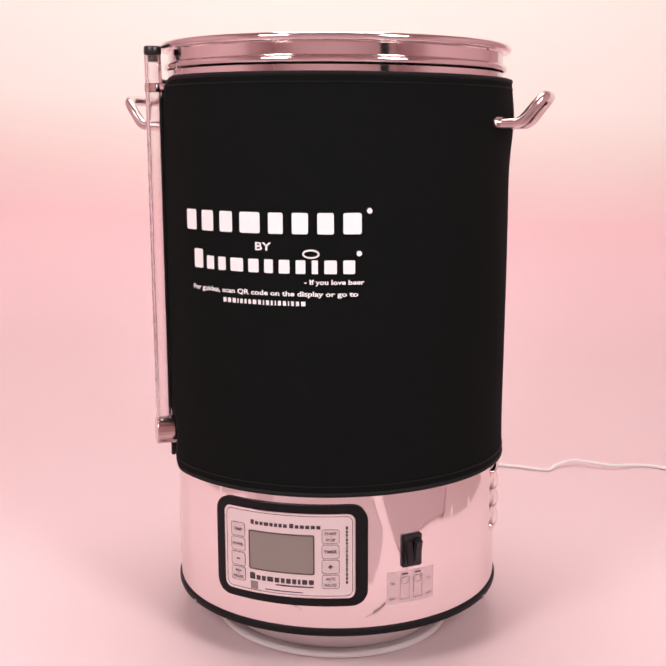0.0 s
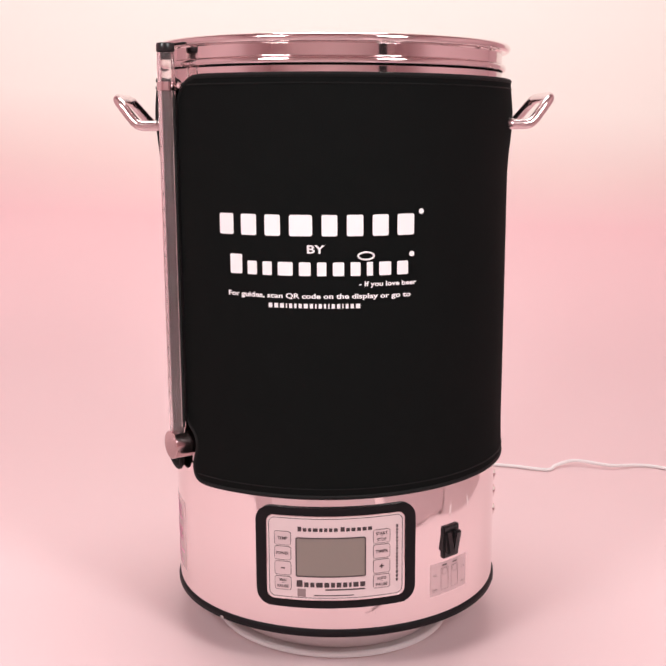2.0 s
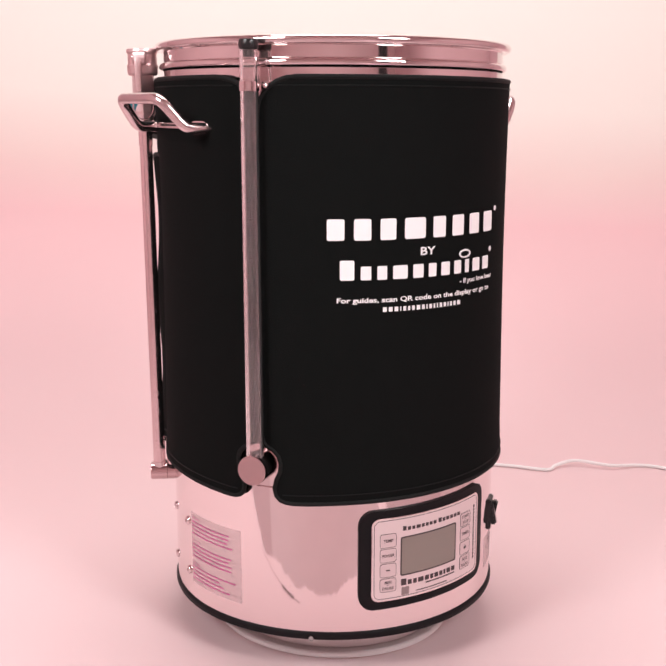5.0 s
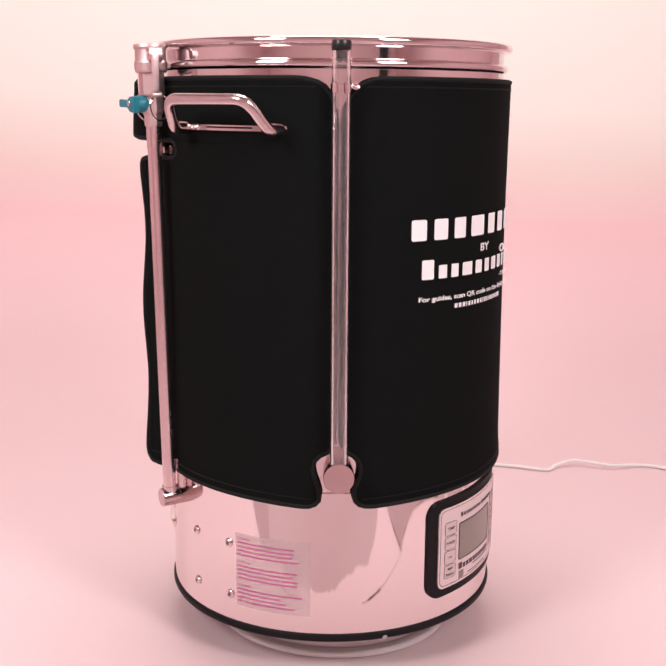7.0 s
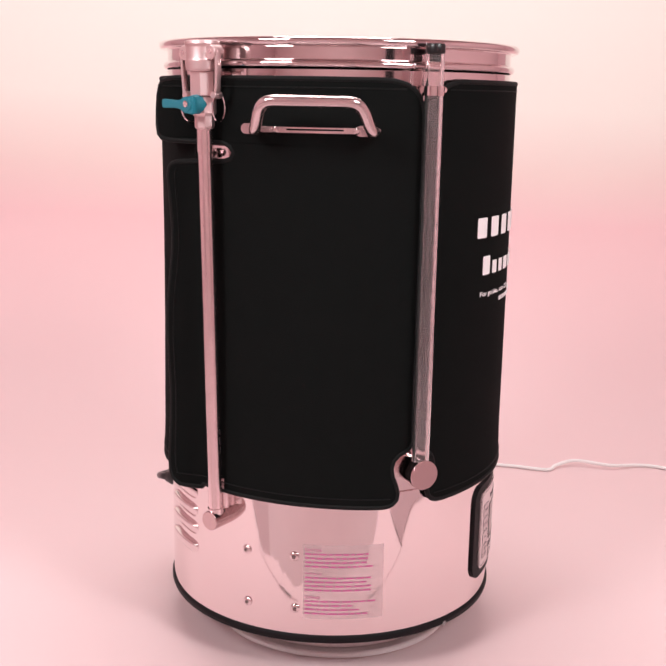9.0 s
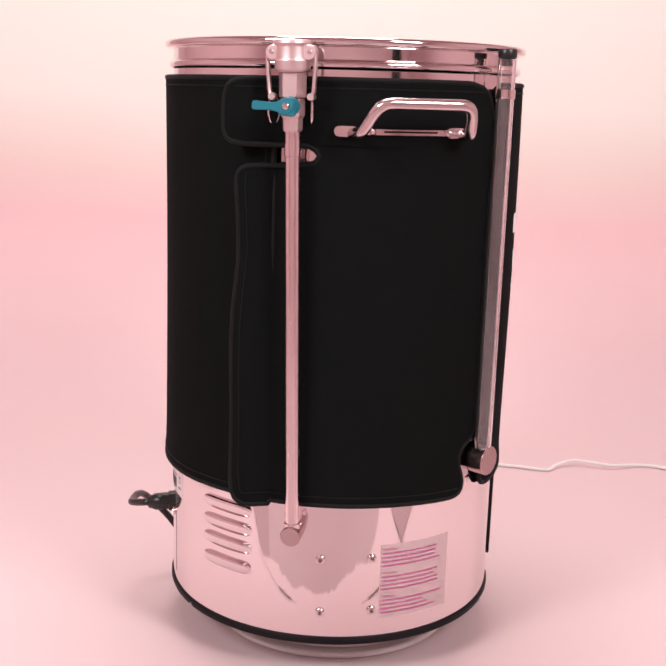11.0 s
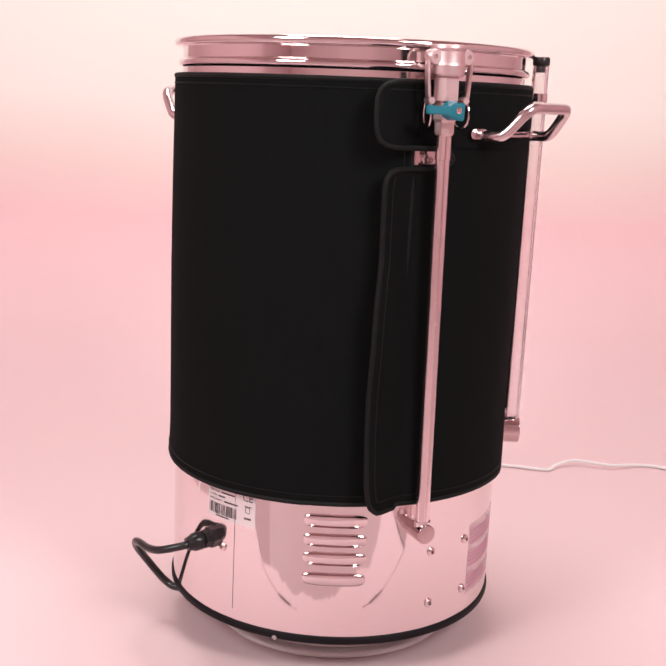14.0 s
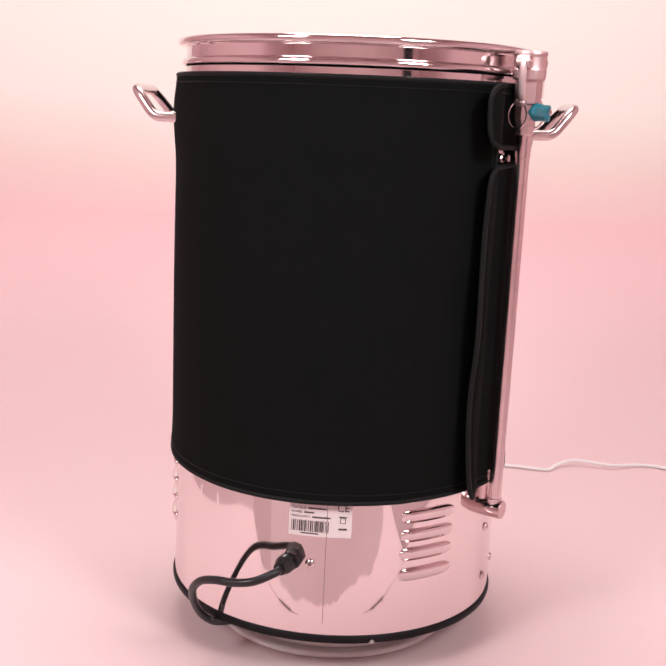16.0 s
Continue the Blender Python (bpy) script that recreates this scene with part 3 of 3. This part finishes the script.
def sight_tube():
    phi = -72.7
    g = tagged(new("sight_gauge"), "")
    g.parent = KETTLE
    m = radial(phi, 0.1962, 0)
    part("tube", lathe([(0.0086, 0.2290), (0.0086, 0.6150), (0.0075, 0.6150), (0.0075, 0.2290)], 36, m, True), TUBE, g, "clear plastic sight tube")
    part("cap", rod([(0.0058, 0.6085), (0.0064, 0.6150), (0.0086, 0.6158), (0.0090, 0.6168), (0.0090, 0.6225), (0.0082, 0.6242)], m, 24), PLASTIC, g, "black plastic cap")
    tick = []
    for k in range(17):
        big = k % 4 == 0
        w = 0.0050 if big else 0.0030
        b = box(w, 0.0004, 0.0009, Matrix.Translation((0.0022, 0, 0.275 + k * 0.0156)))
        for v in b.verts:
            a = v.co.x / 0.0088
            v.co = m @ Vector((0.0088 * math.sin(a), 0.0088 * math.cos(a) + v.co.y, v.co.z))
        tick.append(b)
    tagged(part("scale_marks", joined(tick), INK, g, "dark printed litre marks"), kind="stuff")
    part("clamp", lathe([(0.0088, 0.5785), (0.0095, 0.5785), (0.0095, 0.5870), (0.0088, 0.5870)], 24, m, True), ROLLED, g, "steel ring clamp")
    part("clamp_arm", box(0.006, 0.018, 0.009, m @ Matrix.Translation((0, -0.0145, 0.5825)), 0.0008), ROLLED, g)
    part("clamp_screw", rod([(0.0022, -0.002), (0.0034, 0), (0.0034, 0.003), (0.0022, 0.0038)], radial(phi + 4.3, 0.1885, 0.5830) @ pose(0, 0, 0, -70, 0, 12), 6), BRUSHED, g)
    sp = radial(phi, 0.178, 0.2180) @ pose(0, 0, 0, -90)
    part("spigot", rod([(0.0150, 0), (0.0150, 0.0010), (0.0150, 0.0258), (0.0149, 0.0264), (0.0145, 0.0270)], sp, 48), KNOB, g, "turned steel spigot knob", sharp=30, even=True)


def pump_line():
    g = tagged(new("recirculation_pipe"), "")
    g.parent = KETTLE
    # the pipe leans a little along the drum
    m = radial(-135.75, 0.1995, 0.37) @ pose(0, 0, 0, -0.55, -1.1, 0) @ Matrix.Translation((0, 0, -0.37))
    part("pipe", rod([(0.0068, 0.165), (0.0068, 0.5225), (0.0074, 0.523), (0.0074, 0.5485)], m, 24), BRUSHED, g, "brushed steel upright pipe")
    part("pipe_joint", rod([(0.0080, 0.1655), (0.0080, 0.1715)], m, 20), ROLLED, g)
    el = radial(-134.6, 0.176, 0.1600) @ pose(0, 0, 0, -90)
    part("elbow", rod([(0.0098, 0), (0.0098, 0.0125), (0.0095, 0.0128), (0.0098, 0.0131), (0.0098, 0.0305), (0.0092, 0.0313)], el, 36), KNOB, g, "turned steel pipe elbow", even=True)
    part("riser", rod([(0.0052, 0.160), (0.0052, 0.200)], radial(-134.6, 0.1842, 0), 16), BRUSHED, g)
    part("valve_body", rod([(0.0078, 0.5445), (0.0092, 0.5465), (0.0092, 0.5560), (0.0112, 0.5590), (0.0112, 0.5730), (0.0092, 0.5745)], m, 8), CAST, g, "cast steel ball valve", sharp=14)
    grip = bmesh.new()
    cut = [(-0.0310, 0.0034, 0.0022), (-0.0296, 0.0040, 0.0026), (-0.0140, 0.0034, 0.0026), (-0.0080, 0.0044, 0.0030), (-0.0045, 0.0072, 0.0032), (0.0060, 0.0080, 0.0032), (0.0078, 0.0072, 0.0028)]
    ends = [[grip.verts.new((x, sy * deep, sz * high)) for sy, sz in ((-1, -1), (1, -1), (1, 1), (-1, 1))] for x, high, deep in cut]
    for p, q in zip(ends, ends[1:]):
        for k in range(4):
            grip.faces.new((p[k], p[(k + 1) % 4], q[(k + 1) % 4], q[k]))
    grip.faces.new(ends[0])
    grip.faces.new(ends[-1])
    bmesh.ops.recalc_face_normals(grip, faces=grip.faces)
    bmesh.ops.bevel(grip, geom=list(grip.edges), offset=0.0008, segments=2, affect="EDGES")
    grip.transform(m @ pose(0, 0.0195, 0.5665, 0, 3, -4))
    lever = part("lever", grip, BLUE, g, "blue plastic valve lever", even=True)
    part("lever_hub", rod([(0.0092, 0.006), (0.0090, 0.0120), (0.0068, 0.0205), (0.0060, 0.0235)], m @ Matrix.Translation((0, 0, 0.5670)) @ pose(0, 0, 0, -90), 10), BLUE, g, "blue plastic lever hub")
    part("screw", rod([(0.0030, 0.0238), (0.0030, 0.0248), (0.002, 0.0256)], m @ Matrix.Translation((0, 0, 0.5675)) @ pose(0, 0, 0, -90), 12), STEEL, lever)
    part("hex_nut", rod([(0.0118, 0.5745), (0.0126, 0.5755), (0.0126, 0.5960), (0.0118, 0.5970)], m, 6), CAST, g, "cast steel hexagon nut", sharp=14)
    part("coupler", rod([(0.0145, 0.5965), (0.0158, 0.5985), (0.0162, 0.6060), (0.0152, 0.6085), (0.0150, 0.6180), (0.0160, 0.6195), (0.0165, 0.6208), (0.0160, 0.6234), (0.0130, 0.6240)], m, 36), CAST, g, "cast steel quick coupler", sharp=24, even=True)
    for s in (-1, 1):
        ear = rod([(0.0060, -0.005), (0.0068, -0.004), (0.0068, 0.0075), (0.0060, 0.0085)], m @ Matrix.Translation((s * 0.0160, 0, 0.6130)) @ pose(0, 0, 0, -90), 18)
        part("cam_ear", ear, CAST, g, sharp=24)
        part("cam_pin", rod([(0.0021, 0.0080), (0.0021, 0.0092), (0.0014, 0.0098)], m @ Matrix.Translation((s * 0.0172, 0, 0.6135)) @ pose(0, 0, 0, -90), 12), BRUSHED, g)
        pts = [(s * 0.0205, 0.003, 0.6160), (s * 0.0215, 0.003, 0.6100), (s * 0.0214, 0.003, 0.5990), (s * 0.0206, 0.003, 0.5880), (s * 0.0198, 0.003, 0.5790), (s * 0.0178, 0.003, 0.5755)]
        part("cam_arm", sweep(smooth_path([m @ Vector(p) for p in pts], 5), 0.0020, 8, flat=2.0), CAST, g, "steel cam lever arm")
        part("knuckle", rod([(0.0030, -0.003), (0.0034, -0.002), (0.0034, 0.006), (0.0030, 0.007)], m @ Matrix.Translation((s * 0.0178, 0, 0.5752)) @ pose(0, 0, 0, -90), 12), CAST, g)
        loop = [m @ Vector((s * (0.0175 + 0.0022 * math.sin(radians(a))), 0.0105 * math.sin(radians(a)) - 0.001, 0.5635 + 0.0128 * math.cos(radians(a)))) for a in range(0, 360, 15)]
        part("pull_ring", sweep(loop, 0.0009, 6, True), STEEL, g, "thin steel pull ring")
    return g


def control_panel():
    phi, z, r = -15.8, 0.1216, R_BASE - 0.0005
    w, h = radians(51.2) * (r + 0.004), 0.1052
    g = part("control_panel", wrapped(slab(w, h, 0.016, 0.0034), phi, z, r), RUBBER, KETTLE, "black rubber panel surround")
    top = r + 0.0034
    w2, h2 = radians(44.1) * top, 0.0872
    part("face_plate", wrapped(slab(w2, h2, 0.0075, 0.0012), phi, z + 0.0006, top), PLATE, g, "silver keypad face plate")
    top += 0.0012
    part("face_border", wrapped(frame_band(w2 - 0.0035, h2 - 0.0035, 0.0066, 0.0006, 0.00015), phi, z + 0.0006, top), INK, g)
    part("plate_edge", wrapped(frame_band(w2 + 0.0012, h2 + 0.0012, 0.008, 0.0009, 0.0006), phi, z + 0.0006, top - 0.0004), STEEL, g, "bright steel edge")
    rad = lambda d: math.degrees(d / top)
    scr_phi = -17.35
    part("screen_frame", wrapped(frame_band(0.0705, 0.0415, 0.0020, 0.0011, 0.0006), scr_phi, 0.1236, top), INK, g)
    part("screen", wrapped(slab(0.0690, 0.0400, 0.0012, 0.0003), scr_phi, 0.1236, top), SCREEN, g, "grey-brown liquid crystal screen, switched off")
    block_word("brand_block", [1, 1, 0.9, 1.3, 0.9, 0.9, 0.9, 1], 0.040, 0.0036, 0.0015, scr_phi - 4.0, 0.1525, top, INK, g, 1.3)
    block_word("brand_block", [1, 0.9, 1, 0.95, 1, 1], 0.0315, 0.0036, 0.0015, scr_phi + 8.0, 0.1525, top, INK, g, 1.3)
    block_word("brand_block", LONG_WORD, 0.069, 0.0050, 0.0017, scr_phi, 0.0946, top, INK, g, 1.4)
    part("slogan_bar", wrapped(slab(0.040, 0.0014, 0.0004, 0.0002), scr_phi + rad(0.0145), 0.0895, top), INK, g)
    part("note_bar", wrapped(slab(0.040, 0.0010, 0.0003, 0.0002), scr_phi + rad(0.003), 0.0834, top), INK, g)
    part("code_square", wrapped(slab(0.0085, 0.0085, 0.0004, 0.0002), scr_phi - rad(0.0295), 0.0858, top), mat("grey_ink", (0.25, 0.19, 0.19), 0.5), g)
    block_word("address_block", URL, 0.060, 0.0022, 0.0010, 3.7, 0.1235, top, INK, g, upright=True)
    for side, p0, words in (("w", -32.5, ("TEMP", "POWER", "-", "MAN\nPAUSE")), ("e", -1.35, ("START\nSTOP", "TIMER", "+", "AUTO\nPAUSE"))):
        for k, word in enumerate(words):
            zz = (0.1426 if side == "w" else 0.1432) - 0.0158 * k
            b = part("button", wrapped(slab(0.0172, 0.0142, 0.0024, 0.0003), p0, zz, top), BUTTON, g, "silver membrane button")
            part("outline", wrapped(frame_band(0.0176, 0.0146, 0.0026, 0.0004, 0.0004), p0, zz, top), INK, g)
            if "\n" in word:
                a, c = word.split("\n")
                bm = joined([moved(letters(a, 0.0024 * len(a), 0.0032, embolden=0.02), 0, 0.0030), moved(letters(c, 0.0024 * len(c), 0.0032, embolden=0.02), 0, -0.0034), moved(slab(0.0022, 0.0003, 0.0001, 0.0002), 0, 0)])
            elif word == "-":
                bm = slab(0.0044, 0.0012, 0.0003, 0.0002, 3)
            elif word == "+":
                bm = joined([slab(0.0048, 0.0013, 0.0003, 0.0002, 3), slab(0.0013, 0.0048, 0.0003, 0.00022, 3)])
            else:
                bm = letters(word, 0.0026 * len(word), 0.0033, embolden=0.02)
            part("button_word", wrapped(bm, p0, zz, top + 0.00032), INK, g)


def skew_panel():
    """The panel hangs a little lower at its west end."""
    g = next(o for o in KETTLE.children if o.name == "control_panel")
    for o in (g, *g.children):
        for v in o.data.vertices:
            phi = math.degrees(math.atan2(v.co.x, -v.co.y))
            v.co.z -= 0.0013 * (1 + (-15.8 - phi) / 22)


def rocker_switch():
    phi, z = 25.2, 0.1213
    m = radial(phi, R_BASE, z)
    s = part("rocker_switch", box(0.0225, 0.008, 0.0345, m @ Matrix.Translation((0, -0.0010, 0)), 0.0012), PLASTIC, KETTLE, "black double rocker switch")
    for x in (-0.0050, 0.0050):
        part("rocker", box(0.0088, 0.006, 0.0240, m @ Matrix.Translation((x, 0.0040, 0)) @ pose(0, 0, 0, 11 if x < 0 else -11), 0.0014), PLASTIC, s)
    lab_z, lab_phi = 0.0825, 25.4
    lab = part("switch_label", wrapped(slab(0.0540, 0.0350, 0.0008, 0.0002), lab_phi, lab_z, R_BASE), FILM, KETTLE, "clear label with grey switch marks")
    add = lambda n, bm, dx, dz: part(n, wrapped(moved(bm, dx, dz), lab_phi, lab_z, R_BASE + 0.0003), INK, lab)
    for dx in (-0.0075, 0.0075):
        add("mark_frame", frame_band(0.0105, 0.0240, 0.0006, 0.0003, 0.0001), dx, -0.001)
        add("mark_ring", frame_band(0.0078, 0.0078, 0.0039, 0.0003, 0.0001), dx, 0.007)
        add("mark_bar", slab(0.0070, 0.0016, 0.0003, 0.0001), dx, 0.0140)
    for dx in (-0.0210, 0.0205):
        add("mark_word", letters("ON", 0.0045, 0.0026), dx, 0.0050)
        add("mark_word", letters("OFF", 0.0060, 0.0026), dx, -0.0115)


def bolt(phi, z):
    b = part("bolt", rod([(0.0047, 0), (0.0047, 0.0010), (0.0042, 0.0019), (0.0030, 0.0025), (0.0021, 0.0027), (0.0019, 0.0012)], radial(phi, R_BASE, z) @ pose(0, 0, 0, -90), 20), ROLLED, KETTLE, "domed steel socket bolt", even=True)
    # dark disc puts the recess's shade into the socket's colour
    part("socket", rod([(0.0018, 0.0011), (0.0018, 0.0015)], radial(phi, R_BASE, z) @ pose(0, 0, 0, -90), 6), SEAM_SHADE, b)


def caution_label():
    phi, z, w, h = -94.4, 0.1015, 0.0815, 0.0795
    lab = part("caution_label", wrapped(slab(w, h, 0.0008, 0.0002), phi, z, R_BASE), FILM, KETTLE, "clear label with magenta writing")
    rnd = random.Random(7)
    add = lambda n, bm, dx, dz: part(n, wrapped(moved(bm, dx, dz), phi, z, R_BASE + 0.0003), MAGENTA, lab)
    y = 0.0345
    for head, count in (("CAUTION:", 4), ("Achtung!", 4), ("CUIDADO:", 4)):
        wd = 0.0165
        add("heading", letters(head, wd, 0.0026), -w / 2 + 0.002 + wd / 2, y)
        for k in range(count):
            y -= 0.0044
            x0, end = -w / 2 + 0.002, -w / 2 + (rnd.uniform(0.045, 0.070) if k else 0.066)
            while x0 < end:
                wd = rnd.uniform(0.004, 0.011)
                add("line_bar", slab(wd, 0.0015, 0.0003, 0.0001, 3), x0 + wd / 2, y)
                x0 += wd + 0.0011
        y -= 0.0078


def rating_label():
    phi, z, w, h = 163.6, 0.1690, 0.0625, 0.0430
    lab = part("rating_label", wrapped(slab(w, h, 0.0006, 0.0002), phi, z, R_BASE), PAPER, KETTLE, "white rating label with a bar code")
    add = lambda n, bm, dx, dz: part(n, wrapped(moved(bm, dx, dz), phi, z, R_BASE + 0.0003), INK, lab)
    rnd = random.Random(3)
    for k, (word, wd) in enumerate((("VOLUME", 0.007), ("VOLTAGE", 0.018), ("POWER", 0.010), ("FREQUENCY", 0.018))):
        long = 0.0021 * len(word)
        add("line_word", letters(word, long, 0.0024, embolden=0.01), -w / 2 + 0.0025 + long / 2, 0.0120 - 0.0045 * k)
        add("line_bar", slab(wd, 0.0016, 0.0004, 0.0001), -w / 2 + 0.0045 + long + wd / 2, 0.0120 - 0.0045 * k)
    bars, x = [], -w / 2 + 0.0025
    while x < 0.008:
        wd = rnd.choice((0.0005, 0.0009, 0.0014))
        bars.append(moved(slab(wd, 0.0115, 0.0001, 0.0001, 1), x + wd / 2, -0.0110))
        x += wd + rnd.choice((0.0005, 0.0008, 0.0012))
    tagged(add("bar_code", joined(bars), 0, 0), kind="stuff")
    add("code_bar", slab(0.018, 0.0013, 0.0003, 0.0001), -0.010, -0.0186)
    add("mark_word", letters("CE", 0.0115, 0.0078), 0.0225, 0.0095)
    add("bin_mark", joined([frame_band(0.0056, 0.0062, 0.0008, 0.0006, 0.0001), moved(slab(0.0085, 0.0009, 0.0002, 0.0001), 0, 0.0038)]), 0.0225, -0.0035)
    add("bin_bar", slab(0.0085, 0.0019, 0.0003, 0.0001), 0.0225, -0.0125)


def louvre(phi, z):
    """A pressed hood, open beneath."""
    bm = bmesh.new()
    rows, n = [], 28
    half = 10.2
    # depth and height across the hood, from its upper lip down
    section = [(0.0, 0.0062), (0.55, 0.0060), (0.86, 0.0054), (0.98, 0.0042), (1.0, 0.0030), (0.93, 0.0012), (0.80, -0.0010), (0.60, -0.0034), (0.36, -0.0056), (0.14, -0.0072), (0.0, -0.0080)]
    for i in range(n + 1):
        u = math.sin(math.pi * (i / n - 0.5))
        fall = (1 - abs(u) ** 6) ** 0.5 if abs(u) < 1 else 0
        rows.append([bm.verts.new(at(R_BASE - 0.0004 + 0.0050 * d * fall, phi + half * u, z + h * (0.30 + 0.70 * fall))) for d, h in section])
    for a, b in zip(rows, rows[1:]):
        for k in range(len(section) - 1):
            bm.faces.new((a[k], b[k], b[k + 1], a[k + 1]))
    bmesh.ops.recalc_face_normals(bm, faces=bm.faces)
    part("louvre", bm, STEEL, KETTLE, "pressed steel vent louvre")


def cord():
    g = radial(155.8, R_BASE - 0.001, 0.1245) @ pose(0, 0, 0, -90) 
    tilt = g @ Matrix.Rotation(radians(-14), 4, "Y") @ Matrix.Rotation(radians(-7), 4, "X")
    gl = part("cable_gland", rod([(0.0112, 0), (0.0112, 0.0060), (0.0094, 0.007), (0.0094, 0.014)], g, 6), PLASTIC, KETTLE, "black plastic cable gland")
    part("gland_nut", rod([(0.0088, 0.012), (0.0096, 0.014), (0.0096, 0.0215), (0.0078, 0.0255), (0.0068, 0.0295)], tilt, 12), PLASTIC, gl)
    pts = [tilt @ Vector((0, 0, 0.025)), tilt @ Vector((0, 0, 0.036)), at(0.2280, 149.0, 0.1135), at(0.2310, 144.0, 0.1090), at(0.2315, 139.0, 0.1070), at(0.2305, 134.5, 0.1010),
           at(0.2250, 130.5, 0.0870), at(0.2140, 127.5, 0.0690), at(0.2015, 125.7, 0.0500), at(0.190, 126.2, 0.0365), at(0.180, 129, 0.0325), at(0.155, 136, 0.0350)]
    part("power_cord", sweep(smooth_path(pts, 8), 0.0041, 12), PLASTIC, KETTLE, "glossy black power cord bent in a loop")


def seam(phi, z0, z1):
    part("seam", box(0.0005, 0.0005, z1 - z0, radial(phi, R_BASE, (z0 + z1) / 2)), SEAM_SHADE, KETTLE, "dark vertical sheet seam")


kettle_body()
J, FRONT, SIDE = jacket()
jacket_print(FRONT)
handle_part(-105.0)
handle_part(76.0)
sight_tube()
pump_line()
control_panel()
skew_panel()
rocker_switch()
for b_phi, b_z in ((-126.6, 0.1270), (-126.3, 0.0705), (-110.2, 0.1280), (-109.8, 0.0720), (161.0, 0.1189)):
    bolt(b_phi, b_z)
caution_label()
rating_label()
for l_z in (0.1674, 0.1472, 0.1275, 0.1057):
    louvre(-160.0, l_z)
    louvre(80.5, l_z)
cord()
TAB = mat("pale_grey_pad", (0.34, 0.30, 0.30), 0.6)
for n_phi in (-57.0, -178.0, 62.0):
    part("ring_tab", rod([(0.0026, 0), (0.0026, 0.0006), (0.0018, 0.0008)], radial(n_phi, 0.1815, 0.0368) @ pose(0, 0, 0, -90), 14), TAB, KETTLE, "small pale tab in the foot ring")
part("pot_bolt", rod([(0.0052, 0), (0.0052, 0.0045), (0.0036, 0.005), (0.0036, 0.011)], radial(-138.5, 0.1785, 0.5215) @ pose(0, 0, 0, -90), 6), BRUSHED, KETTLE, "steel hexagon bolt in the jacket slot")
seam(165.8, 0.055, 0.19)
TURNTABLE = turntable()


# ---- movement ----
def motions():
    rows, disc = [], []
    for t, deg, drift, wobble in SPIN:
        turn = Matrix.Rotation(radians(deg), 4, "Z")
        sway = Matrix.Translation((drift - 0.048 * wobble, 0, 0)) @ Matrix.Rotation(wobble, 4, "Y")
        rows.append((t, sway @ turn @ LEAN))
        disc.append((t, Matrix.Translation((0, -0.004, 0)) @ turn))
    walk(KETTLE, rows)
    walk(TURNTABLE, disc)


motions()
